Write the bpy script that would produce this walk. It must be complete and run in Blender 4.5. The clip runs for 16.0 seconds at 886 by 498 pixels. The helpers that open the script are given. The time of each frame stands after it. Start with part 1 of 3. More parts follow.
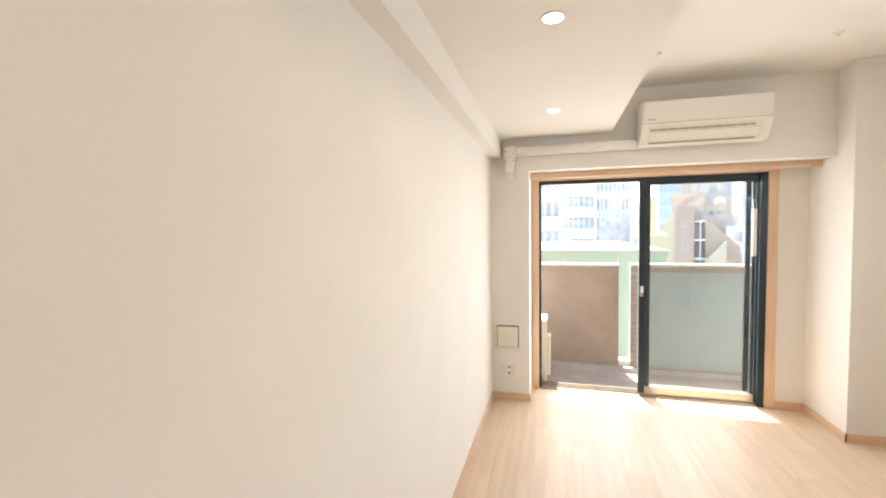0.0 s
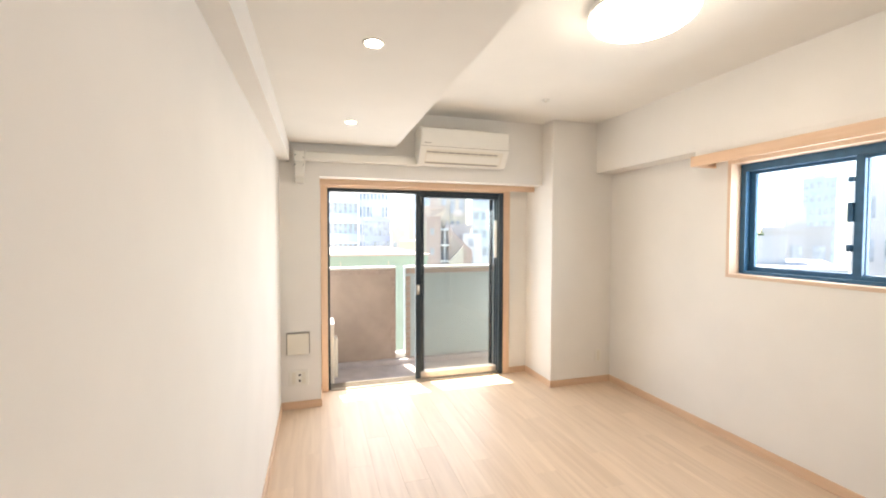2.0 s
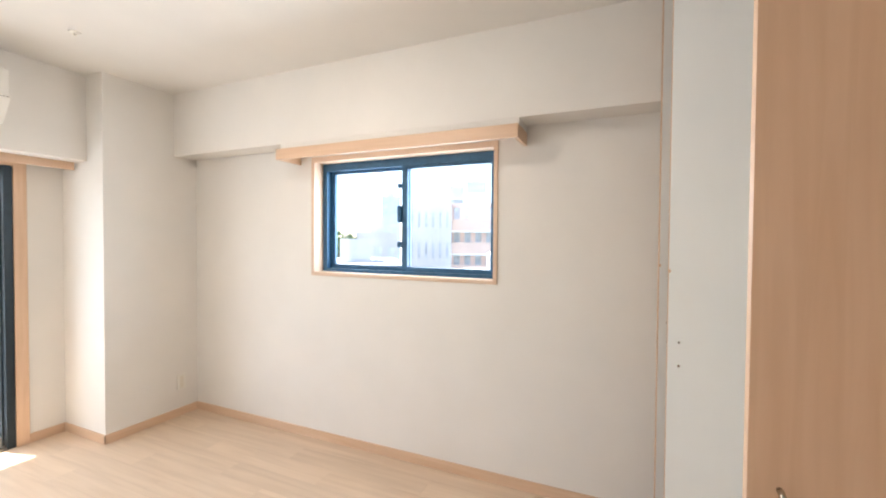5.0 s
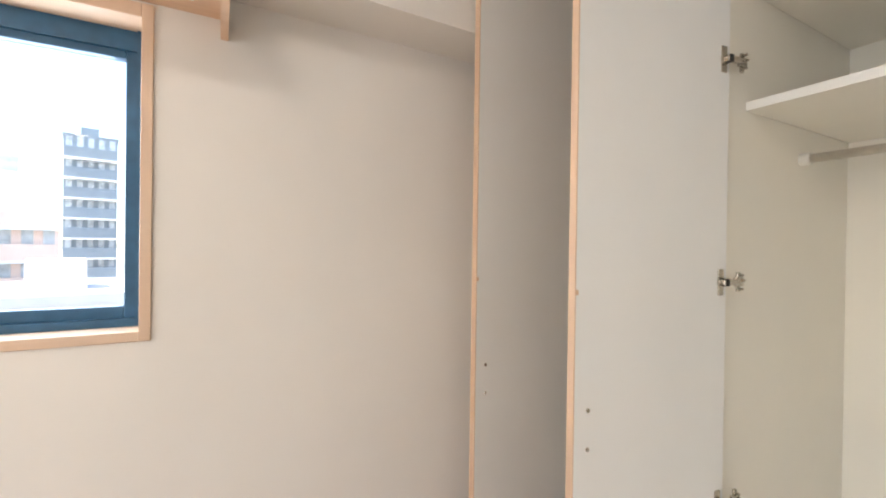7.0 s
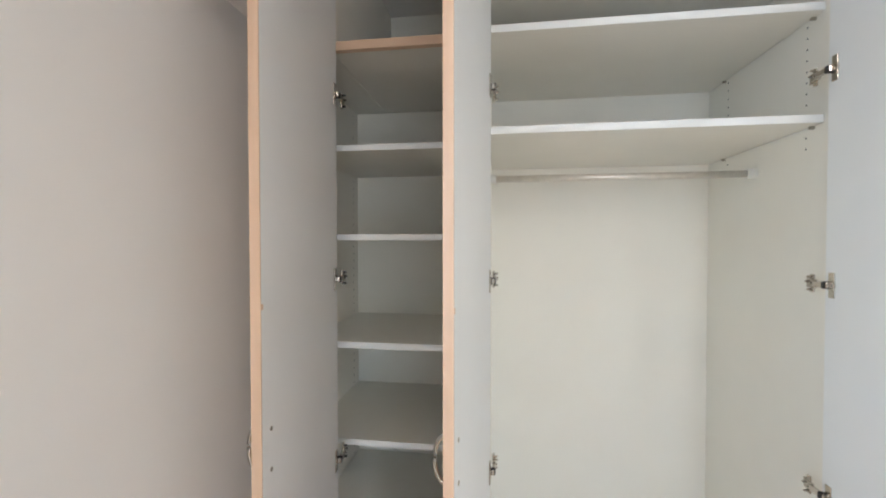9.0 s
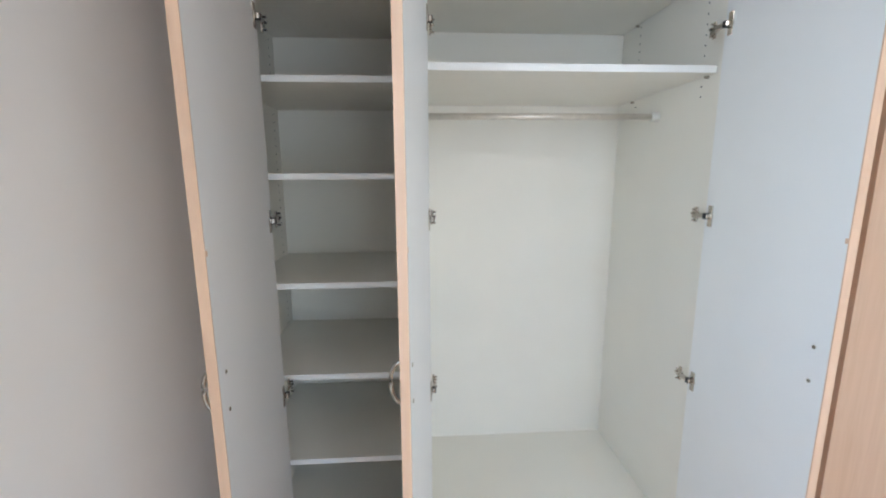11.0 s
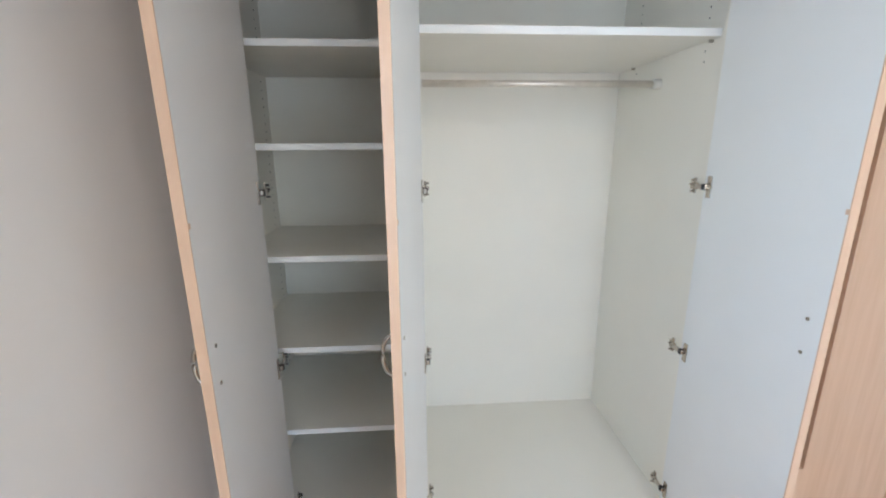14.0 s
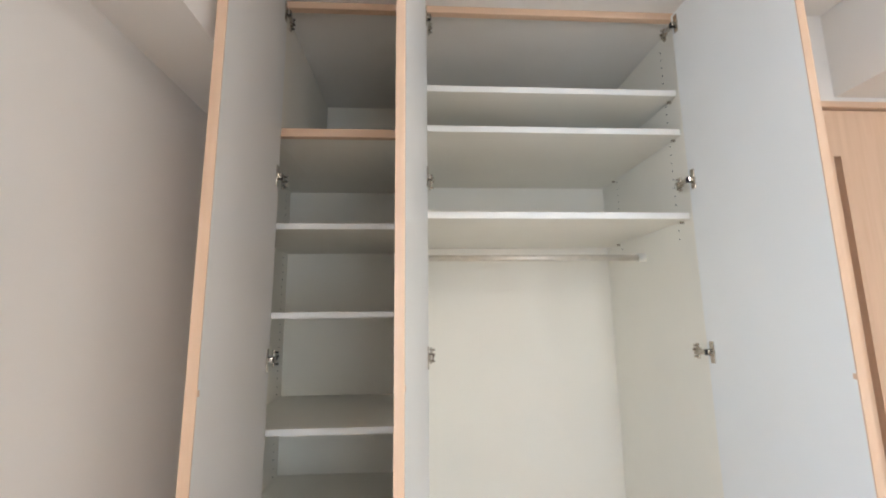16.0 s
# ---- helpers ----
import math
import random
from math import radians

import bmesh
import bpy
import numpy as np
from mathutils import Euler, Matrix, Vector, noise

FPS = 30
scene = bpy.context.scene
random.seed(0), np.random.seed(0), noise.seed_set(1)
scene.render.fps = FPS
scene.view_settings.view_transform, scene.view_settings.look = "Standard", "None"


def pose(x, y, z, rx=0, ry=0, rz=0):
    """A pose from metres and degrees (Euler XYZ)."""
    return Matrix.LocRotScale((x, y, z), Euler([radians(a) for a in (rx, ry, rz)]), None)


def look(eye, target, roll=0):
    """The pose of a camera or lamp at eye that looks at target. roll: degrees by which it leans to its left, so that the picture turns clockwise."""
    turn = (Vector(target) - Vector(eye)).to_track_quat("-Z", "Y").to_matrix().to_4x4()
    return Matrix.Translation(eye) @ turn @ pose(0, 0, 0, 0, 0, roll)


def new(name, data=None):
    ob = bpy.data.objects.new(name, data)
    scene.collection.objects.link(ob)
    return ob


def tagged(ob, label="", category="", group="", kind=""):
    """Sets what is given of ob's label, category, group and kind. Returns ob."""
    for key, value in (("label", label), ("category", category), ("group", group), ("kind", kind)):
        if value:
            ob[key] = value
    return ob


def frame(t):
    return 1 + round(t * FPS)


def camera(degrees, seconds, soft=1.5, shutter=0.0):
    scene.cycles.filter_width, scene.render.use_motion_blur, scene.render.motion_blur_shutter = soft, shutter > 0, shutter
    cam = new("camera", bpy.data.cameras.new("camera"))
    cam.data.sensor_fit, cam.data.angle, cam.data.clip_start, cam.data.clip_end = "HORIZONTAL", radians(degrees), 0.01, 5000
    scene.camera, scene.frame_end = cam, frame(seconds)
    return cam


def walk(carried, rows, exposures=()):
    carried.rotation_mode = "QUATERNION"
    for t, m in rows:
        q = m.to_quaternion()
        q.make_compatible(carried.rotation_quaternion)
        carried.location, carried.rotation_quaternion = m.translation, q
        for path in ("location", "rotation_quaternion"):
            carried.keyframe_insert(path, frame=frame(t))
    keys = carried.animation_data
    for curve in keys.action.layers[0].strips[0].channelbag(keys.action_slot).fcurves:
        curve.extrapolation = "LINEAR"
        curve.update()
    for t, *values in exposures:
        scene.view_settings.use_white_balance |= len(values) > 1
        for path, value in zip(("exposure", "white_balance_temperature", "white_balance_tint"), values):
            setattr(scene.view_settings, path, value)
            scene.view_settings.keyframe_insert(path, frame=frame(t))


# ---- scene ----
cam = camera(94.1, 16.0, soft=2.0)
PATH = [
    (0, (0.187, -0.187, 1.409), (-0.335, 1.741, 1.32), -0.7),
    (0.5, (0.088, -0.109, 1.394), (-0.268, 1.857, 1.311), -0.5),
    (1, (0.02, -0.159, 1.402), (-0.07, 1.837, 1.317), -0.4),
    (1.5, (-0.018, -0.241, 1.412), (0.203, 1.746, 1.333), -0.1),
    (2, (-0.027, -0.286, 1.409), (0.554, 1.627, 1.34), 0.1),
    (2.5, (-0.001, -0.296, 1.405), (0.914, 1.481, 1.339), 0.3),
    (3, (0.037, -0.304, 1.402), (1.237, 1.295, 1.34), 0.3),
    (3.2, (0.057, -0.31, 1.404), (1.354, 1.211, 1.343), 0.5),
    (5.3, (0.583, -0.022, 1.368), (2.477, 0.618, 1.322), 0.5),
    (5.5, (0.697, 0.034, 1.369), (2.63, 0.548, 1.32), 0.6),
    (6, (0.958, 0.189, 1.379), (2.954, 0.293, 1.324), 0.4),
    (6.5, (1.196, 0.338, 1.364), (3.152, -0.077, 1.331), 0.6),
    (7, (1.459, 0.399, 1.357), (3.222, -0.545, 1.348), 0.8),
    (7.5, (1.683, 0.479, 1.365), (3.099, -0.933, 1.343), 0.5),
    (8, (1.833, 0.521, 1.363), (2.827, -1.215, 1.343), 0.2),
    (8.6, (1.949, 0.482, 1.384), (2.462, -1.451, 1.364), 0.0),
    (10.8, (2.053, 0.527, 1.404), (1.945, -1.446, 1.133), -0.2),
    (11, (2.056, 0.526, 1.406), (1.937, -1.44, 1.056), -0.3),
    (11.5, (2.063, 0.524, 1.404), (1.913, -1.391, 0.845), -0.1),
    (12, (2.046, 0.524, 1.404), (1.917, -1.317, 0.633), -0.1),
    (12.5, (2.05, 0.519, 1.397), (1.921, -1.272, 0.516), -0.1),
    (13, (2.047, 0.513, 1.396), (1.919, -1.285, 0.531), -0.1),
    (13.5, (2.052, 0.51, 1.399), (1.919, -1.352, 0.682), -0.2),
    (14, (2.042, 0.507, 1.401), (1.915, -1.431, 0.922), -0.4),
    (14.5, (2.05, 0.513, 1.4), (1.921, -1.471, 1.185), -0.5),
    (15, (2.045, 0.526, 1.403), (1.922, -1.47, 1.429), -0.6),
    (15.5, (2.052, 0.544, 1.41), (1.927, -1.442, 1.609), -0.6),
    (16, (2.051, 0.55, 1.4), (1.932, -1.421, 1.718), -0.7),
]

EXPOSURES = [(0, 2.1, 7300, 13), (1.5, 2.1, 7200, 13), (3.2, 2.22, 7050, 12.5), (5.3, 2.22, 6450, 12), (6.0, 2.2, 6100, 10.5), (6.5, 2.22, 6500, 12.5), (7.0, 2.25, 6750, 13.5), (7.5, 2.24, 6350, 12), (8.0, 2.24, 6000, 10.5), (8.6, 2.3, 6000, 10.5), (11, 2.3, 5600, 9.5), (13, 2.32, 5500, 9.5), (14.5, 2.32, 5800, 10), (16, 2.37, 6150, 12)]
walk(cam, [(t, look(eye, target, roll)) for t, eye, target, roll in PATH], EXPOSURES)

# ---- world, sun, large lights ----
SUN_EL, SUN_AZ = 55.0, -14.0          # degrees; azimuth from +y towards +x
world = bpy.data.worlds.new("sky")
scene.world = world
world.use_nodes = True
wn = world.node_tree.nodes
sky = wn.new("ShaderNodeTexSky")
sky.sky_type, sky.sun_disc = "NISHITA", False
sky.sun_elevation, sky.sun_rotation = radians(SUN_EL), radians(SUN_AZ)
sky.dust_density = 1.0
world.node_tree.links.new(sky.outputs[0], wn["Background"].inputs[0])
wn["Background"].inputs[1].default_value = 0.15

sun_data = bpy.data.lights.new("sun", "SUN")
sun_data.energy, sun_data.angle, sun_data.color = 5.0, radians(0.5), (1.0, 0.95, 0.86)
sun = new("sun", sun_data)
sd = Vector((math.sin(radians(SUN_AZ)) * math.cos(radians(SUN_EL)), math.cos(radians(SUN_AZ)) * math.cos(radians(SUN_EL)), math.sin(radians(SUN_EL))))
sun.matrix_world = look(sd * 50, (0, 0, 0))


def area(name, eye, target, sx, sy, watts, color):
    d = bpy.data.lights.new(name, "AREA")
    d.shape, d.size, d.size_y, d.energy, d.color = "RECTANGLE", sx, sy, watts, color
    ob = new(name, d)
    ob.matrix_world = look(eye, target)
    return ob


# sky light in the two window openings
area("skylight_balcony", (0.9, 3.66, 0.95), (0.9, 2.0, 1.0), 1.6, 1.7, 7.5, (0.84, 0.92, 1.0))
area("skylight_window", (2.86, 1.2, 1.5), (1.5, 1.2, 1.3), 1.1, 0.65, 4.8, (0.74, 0.87, 1.0))

# ---- materials ----
def mat(name, color, rough=0.6, metal=0.0, vary=0.06, scale=6.0, bump=0.0, bump_scale=400.0, spec=0.5, bump_dist=0.002):
    m = bpy.data.materials.new(name)
    m.use_nodes = True
    n, l = m.node_tree.nodes, m.node_tree.links
    b = n["Principled BSDF"]
    b.inputs["Roughness"].default_value, b.inputs["Metallic"].default_value = rough, metal
    b.inputs["Specular IOR Level"].default_value = spec
    co = n.new("ShaderNodeTexCoord")
    a = n.new("ShaderNodeTexNoise")
    a.inputs["Scale"].default_value, a.inputs["Detail"].default_value = scale, 6
    l.new(co.outputs["Object"], a.inputs["Vector"])
    r = n.new("ShaderNodeValToRGB")
    r.color_ramp.elements[0].position, r.color_ramp.elements[1].position = 0.3, 0.7
    r.color_ramp.elements[0].color = (*[c * (1 - vary) for c in color], 1)
    r.color_ramp.elements[1].color = (*[min(c * (1 + vary), 1) for c in color], 1)
    l.new(a.outputs["Fac"], r.inputs["Fac"])
    l.new(r.outputs["Color"], b.inputs["Base Color"])
    if bump:
        f = n.new("ShaderNodeTexNoise")
        f.inputs["Scale"].default_value, f.inputs["Detail"].default_value = bump_scale, 4
        l.new(co.outputs["Object"], f.inputs["Vector"])
        u = n.new("ShaderNodeBump")
        u.inputs["Strength"].default_value, u.inputs["Distance"].default_value = bump, bump_dist
        l.new(f.outputs["Fac"], u.inputs["Height"])
        l.new(u.outputs["Normal"], b.inputs["Normal"])
    return m


def wood(name, light, dark, stretch=(14, 1.2, 14), rough=0.45, per_piece=0.0, spec=0.5):
    m = bpy.data.materials.new(name)
    m.use_nodes = True
    n, l = m.node_tree.nodes, m.node_tree.links
    b = n["Principled BSDF"]
    b.inputs["Roughness"].default_value = rough
    b.inputs["Specular IOR Level"].default_value = spec
    co, mp = n.new("ShaderNodeTexCoord"), n.new("ShaderNodeMapping")
    mp.inputs["Scale"].default_value = stretch
    l.new(co.outputs["Object"], mp.inputs["Vector"])
    info = n.new("ShaderNodeObjectInfo")
    if per_piece:
        off = n.new("ShaderNodeVectorMath")
        off.operation = "SCALE"
        off.inputs[0].default_value = (31, 17, 7)
        l.new(info.outputs["Random"], off.inputs["Scale"])
        l.new(off.outputs[0], mp.inputs["Location"])
    g = n.new("ShaderNodeTexNoise")
    g.inputs["Scale"].default_value, g.inputs["Detail"].default_value, g.inputs["Distortion"].default_value = 2.2, 8, 0.6
    l.new(mp.outputs[0], g.inputs["Vector"])
    r = n.new("ShaderNodeValToRGB")
    r.color_ramp.elements[0].position, r.color_ramp.elements[1].position = 0.32, 0.68
    r.color_ramp.elements[0].color, r.color_ramp.elements[1].color = (*dark, 1), (*light, 1)
    l.new(g.outputs["Fac"], r.inputs["Fac"])
    out = r.outputs["Color"]
    if per_piece:
        hs = n.new("ShaderNodeHueSaturation")
        mr = n.new("ShaderNodeMapRange")
        mr.inputs["To Min"].default_value, mr.inputs["To Max"].default_value = 1 - per_piece, 1 + per_piece
        l.new(info.outputs["Random"], mr.inputs["Value"])
        l.new(mr.outputs[0], hs.inputs["Value"])
        l.new(out, hs.inputs["Color"])
        out = hs.outputs["Color"]
    l.new(out, b.inputs["Base Color"])
    u = n.new("ShaderNodeBump")
    u.inputs["Strength"].default_value, u.inputs["Distance"].default_value = 0.15, 0.001
    l.new(g.outputs["Fac"], u.inputs["Height"])
    l.new(u.outputs["Normal"], b.inputs["Normal"])
    return m


def glow(name, color, strength):
    m = bpy.data.materials.new(name)
    m.use_nodes = True
    b = m.node_tree.nodes["Principled BSDF"]
    b.inputs["Base Color"].default_value = (0.9, 0.9, 0.88, 1)
    b.inputs["Emission Color"].default_value, b.inputs["Emission Strength"].default_value = (*color, 1), strength
    return m


WALL = mat("wallpaper", (0.80, 0.775, 0.735), 0.75, vary=0.02, scale=3, bump=0.2, bump_scale=520, spec=0.2, bump_dist=0.001)
CEIL = mat("ceiling_paper", (0.80, 0.775, 0.73), 0.8, vary=0.02, scale=3, bump=0.2, bump_scale=520, spec=0.2, bump_dist=0.001)
OAK = wood("oak_floor", (0.74, 0.58, 0.43), (0.645, 0.49, 0.355), (11, 0.7, 11), 0.42, 0.035, 0.6)
TRIM = wood("oak_trim_x", (0.72, 0.51, 0.355), (0.66, 0.45, 0.30), (1.2, 20, 20), 0.45)
TRIM_Y = wood("oak_trim_y", (0.72, 0.51, 0.355), (0.66, 0.45, 0.30), (20, 1.2, 20), 0.45)
TRIM_Z = wood("oak_trim_z", (0.72, 0.51, 0.355), (0.66, 0.45, 0.30), (20, 20, 1.2), 0.45)
# same oak as the trim, paled to hold the glare round the east window
CASE_Y = wood("oak_casing_glare_y", (0.73, 0.55, 0.41), (0.68, 0.50, 0.365), (20, 1.2, 20), 0.45)
CASE_Z = wood("oak_casing_glare_z", (0.73, 0.55, 0.41), (0.68, 0.50, 0.365), (20, 20, 1.2), 0.45)
MELA = mat("white_melamine", (0.85, 0.85, 0.83), 0.4, vary=0.015, scale=4, bump=0.08, bump_scale=500)
CARC = mat("cream_melamine", (0.89, 0.855, 0.765), 0.45, vary=0.015, scale=4, bump=0.08, bump_scale=500)
SHELF = mat("shelf_melamine", (0.89, 0.86, 0.775), 0.42, vary=0.02, scale=4, bump=0.08, bump_scale=500)
EDGE = mat("white_edge_band", (0.85, 0.85, 0.82), 0.35, vary=0.01)
STEEL = mat("nickel", (0.50, 0.46, 0.40), 0.25, 1.0, vary=0.1, scale=40)
CHROME = mat("polished_nickel", (0.55, 0.51, 0.46), 0.12, 1.0, vary=0.1, scale=40)
HOLE = mat("dark_hole", (0.03, 0.028, 0.025), 0.8, vary=0.2)
PLASTIC = mat("white_plastic", (0.80, 0.78, 0.72), 0.35, vary=0.02)
CREAM = mat("cream_plastic", (0.76, 0.72, 0.63), 0.4, vary=0.02)
GREY = mat("grey_plastic", (0.32, 0.29, 0.25), 0.5, vary=0.08)
ALU_DARK = mat("slate_aluminium", (0.02, 0.034, 0.046), 0.38, 0.2, vary=0.15, scale=20)
# east window frame: dark aluminium with the blue backlight glare put into its colour
ALU = mat("aluminium_with_blue_glare", (0.03, 0.11, 0.21), 0.38, 0.15, vary=0.15, scale=20)
SILVER = mat("silver_track", (0.45, 0.42, 0.38), 0.35, 0.8, vary=0.08, scale=20)
CONC = mat("concrete_tan", (0.44, 0.365, 0.31), 0.85, vary=0.08, scale=5, bump=0.4, bump_scale=120)
CONC_GREY = mat("concrete_blue_grey", (0.41, 0.50, 0.53), 0.8, vary=0.06, scale=4, bump=0.3, bump_scale=120)
BALC = mat("balcony_floor", (0.50, 0.48, 0.50), 0.8, vary=0.1, scale=8, bump=0.3, bump_scale=150)
BRICK = mat("parapet_tile", (0.42, 0.34, 0.29), 0.6, vary=0.12, scale=18)
MINT = mat("mint_paint", (0.38, 0.50, 0.41), 0.6, vary=0.05, scale=2)
BRASS = mat("brushed_rod", (0.80, 0.75, 0.68), 0.42, 0.8, vary=0.06, scale=30)
LAMPMAT = glow("lamp_cover_lit", (1.0, 0.92, 0.82), 5.5)
DOWNMAT = glow("downlight_lit", (1.0, 0.88, 0.70), 4.5)


def glass(name, tint=(0.96, 0.97, 0.965), rough=0.0):
    m = bpy.data.materials.new(name)
    m.use_nodes = True
    n, l = m.node_tree.nodes, m.node_tree.links
    n.remove(n["Principled BSDF"])
    t, g, mx = n.new("ShaderNodeBsdfTransparent"), n.new("ShaderNodeBsdfGlossy"), n.new("ShaderNodeMixShader")
    t.inputs[0].default_value = (*tint, 1)
    g.inputs["Roughness"].default_value = 0.02
    f, pw, ml = n.new("ShaderNodeLayerWeight"), n.new("ShaderNodeMath"), n.new("ShaderNodeMath")
    pw.operation, ml.operation = "POWER", "MULTIPLY_ADD"
    pw.inputs[1].default_value = 4.0
    ml.inputs[1].default_value, ml.inputs[2].default_value = 0.6, 0.035
    l.new(f.outputs["Facing"], pw.inputs[0])
    l.new(pw.outputs[0], ml.inputs[0])
    l.new(ml.outputs[0], mx.inputs[0])
    l.new(t.outputs[0], mx.inputs[1])
    l.new(g.outputs[0], mx.inputs[2])
    l.new(mx.outputs[0], n["Material Output"].inputs[0])
    return m


GLASS = glass("clear_glass")
GLASS2 = glass("blue_green_glass", (0.95, 0.965, 0.97))


# ---- mesh helpers ----
def box(bm, x0, x1, y0, y1, z0, z1, bevel=0.0):
    r = bmesh.ops.create_cube(bm, size=1.0)
    v = r["verts"]
    bmesh.ops.scale(bm, vec=(abs(x1 - x0), abs(y1 - y0), abs(z1 - z0)), verts=v)
    bmesh.ops.translate(bm, vec=((x0 + x1) / 2, (y0 + y1) / 2, (z0 + z1) / 2), verts=v)
    if bevel:
        e = list({e for p in v for e in p.link_edges})
        bmesh.ops.bevel(bm, geom=e, offset=bevel, segments=2, affect="EDGES", profile=0.5)
    return bm


def bx(*a, bevel=0.0):
    return box(bmesh.new(), *a, bevel=bevel)


def cyl(bm, a, b, r, n=16, r2=None):
    a, b = Vector(a), Vector(b)
    m = Matrix.Translation((a + b) / 2) @ (b - a).to_track_quat("Z", "Y").to_matrix().to_4x4()
    bmesh.ops.create_cone(bm, cap_ends=True, segments=n, radius1=r, radius2=r if r2 is None else r2, depth=(b - a).length, matrix=m)
    return bm


def tube(bm, pts, r, n=8):
    rings = []
    for i, p in enumerate(pts):
        d = Vector(pts[min(i + 1, len(pts) - 1)]) - Vector(pts[max(i - 1, 0)])
        q = d.to_track_quat("Z", "Y")
        rings.append([bm.verts.new(Vector(p) + q @ Vector((r * math.cos(k * math.tau / n), r * math.sin(k * math.tau / n), 0))) for k in range(n)])
    for a, b in zip(rings, rings[1:]):
        for k in range(n):
            bm.faces.new((a[k], a[(k + 1) % n], b[(k + 1) % n], b[k]))
    bm.faces.new(rings[0][::-1]), bm.faces.new(rings[-1])
    return bm


def lathe(bm, prof, n=32, centre=(0, 0, 0)):
    c = Vector(centre)
    rings = [[bm.verts.new(c + Vector((r * math.cos(k * math.tau / n), r * math.sin(k * math.tau / n), z))) for k in range(n)] for r, z in prof]
    for a, b in zip(rings, rings[1:]):
        for k in range(n):
            bm.faces.new((a[k], a[(k + 1) % n], b[(k + 1) % n], b[k]))
    bm.faces.new(rings[0][::-1]), bm.faces.new(rings[-1])
    bmesh.ops.recalc_face_normals(bm, faces=bm.faces)
    return bm


def part(name, bm, material, parent=None, label="", smooth=False):
    me = bpy.data.meshes.new(name)
    bm.to_mesh(me)
    bm.free()
    me.materials.append(material)
    if smooth:
        for p in me.polygons:
            p.use_smooth = True
    ob = new(name, me)
    ob.parent = parent
    if label:
        ob["label"] = label
    return ob


def thing(name, at, label, category, group="", kind=""):
    ob = new(name)
    ob.location = at
    return tagged(ob, label, category, group, kind)


def structure(name, bm, material, label, category, smooth=False):
    return tagged(part(name, bm, material, None, "", smooth), label, category, kind="structure")


# ---- plan ----
XW, XE = -0.315, 2.665            # west and east wall faces
YS, YB = -0.705, 3.21             # south wall face, face of the beam over the balcony window
YR, YC = 3.51, 3.03               # recessed window wall, front of the corner column
XC, XST = 2.02, -0.01             # column side, edge of the stub beside the window
H, HB = 2.45, 1.88                # ceiling, underside of the beam over the window
WX0, WX1, WT = 0.055, 1.76, 1.83  # balcony window opening
EY0, EY1, EZ0, EZ1 = 0.572, 1.836, 1.147, 1.89  # east window opening
CX0, CX1, CYB = 1.09, 2.53, -1.43  # closet
DX0, DX1, DZ = 0.24, 1.0, 2.09     # wooden door in the south wall

# ---- setting ----
structure("wall_west", bx(XW - 0.12, XW, -1.6, 3.75, 0, 2.6), WALL, "plain cream-white textured wallpaper wall", "wall")
bm = bmesh.new()
for a in ((-1.6, EY0 - 0.024, 0, 2.6), (EY1 + 0.024, 3.75, 0, 2.6), (EY0 - 0.024, EY1 + 0.024, 0, EZ0 - 0.024), (EY0 - 0.024, EY1 + 0.024, EZ1 + 0.034, 2.6)):
    box(bm, XE, XE + 0.2, *a)
structure("wall_east", bm, WALL, "cream-white textured wallpaper wall with a small window", "wall")
bm = bmesh.new()
for a in ((XST, WX0 - 0.06, 0, HB + 0.1), (WX1 + 0.066, XC + 0.05, 0, HB + 0.1), (WX0 - 0.06, WX1 + 0.066, WT + 0.02, HB + 0.1)):
    box(bm, a[0], a[1], YR, YR + 0.2, a[2], a[3])
structure("wall_north", bm, WALL, "cream-white wallpaper wall round the balcony window", "wall")
structure("wall_stub", bx(XW, XST, YB, 3.75, 0, HB + 0.1), WALL, "narrow cream-white wall beside the balcony window", "wall")
structure("beam_north", bx(XW, XE, YB + 0.001, 3.75, HB, 2.6), WALL, "cream-white papered beam above the balcony window", "beam")
structure("column", bx(XC, XE, YC, 3.75, 0, 2.6), WALL, "cream-white papered square corner column", "column")
structure("beam_lower_strip", bx(2.4905, XE, 0.392, 1.970, 1.9495, 1.9875), WALL, "papered strip between beam and curtain box", "beam")
structure("beam_east", bx(2.49, XE, -0.70, YC, 1.988, H + 0.1), WALL, "cream-white papered beam along the window wall", "beam")
bm = bmesh.new()
for a in ((XW, DX0 - 0.026, 0, 2.6), (DX1 + 0.026, CX0, 0, 2.6), (DX0 - 0.026, DX1 + 0.026, DZ + 0.026, 2.6)):
    box(bm, a[0], a[1], YS - 0.12, YS, a[2], a[3])
structure("wall_south", bm, WALL, "cream-white wallpaper wall with a wooden door", "wall")
structure("wall_back", bx(CX0 - 0.1, XE + 0.2, CYB - 0.14, CYB - 0.03, 0, 2.6), WALL, "plain wall closing the closet", "wall")
structure("ceiling", bx(XW - 0.1, XE + 0.1, -1.6, 3.75, H, H + 0.12), CEIL, "cream-white papered ceiling", "ceiling")
structure("ceiling_soffit", bx(XW, 0.60, YS, 3.185, 2.135, H - 0.001), CEIL, "lowered cream-white ceiling strip with downlights", "ceiling")
structure("beam_west", bx(XW, -0.235, YS, 3.2, 1.99, 2.134), WALL, "slim papered ledge below the lowered ceiling", "beam")

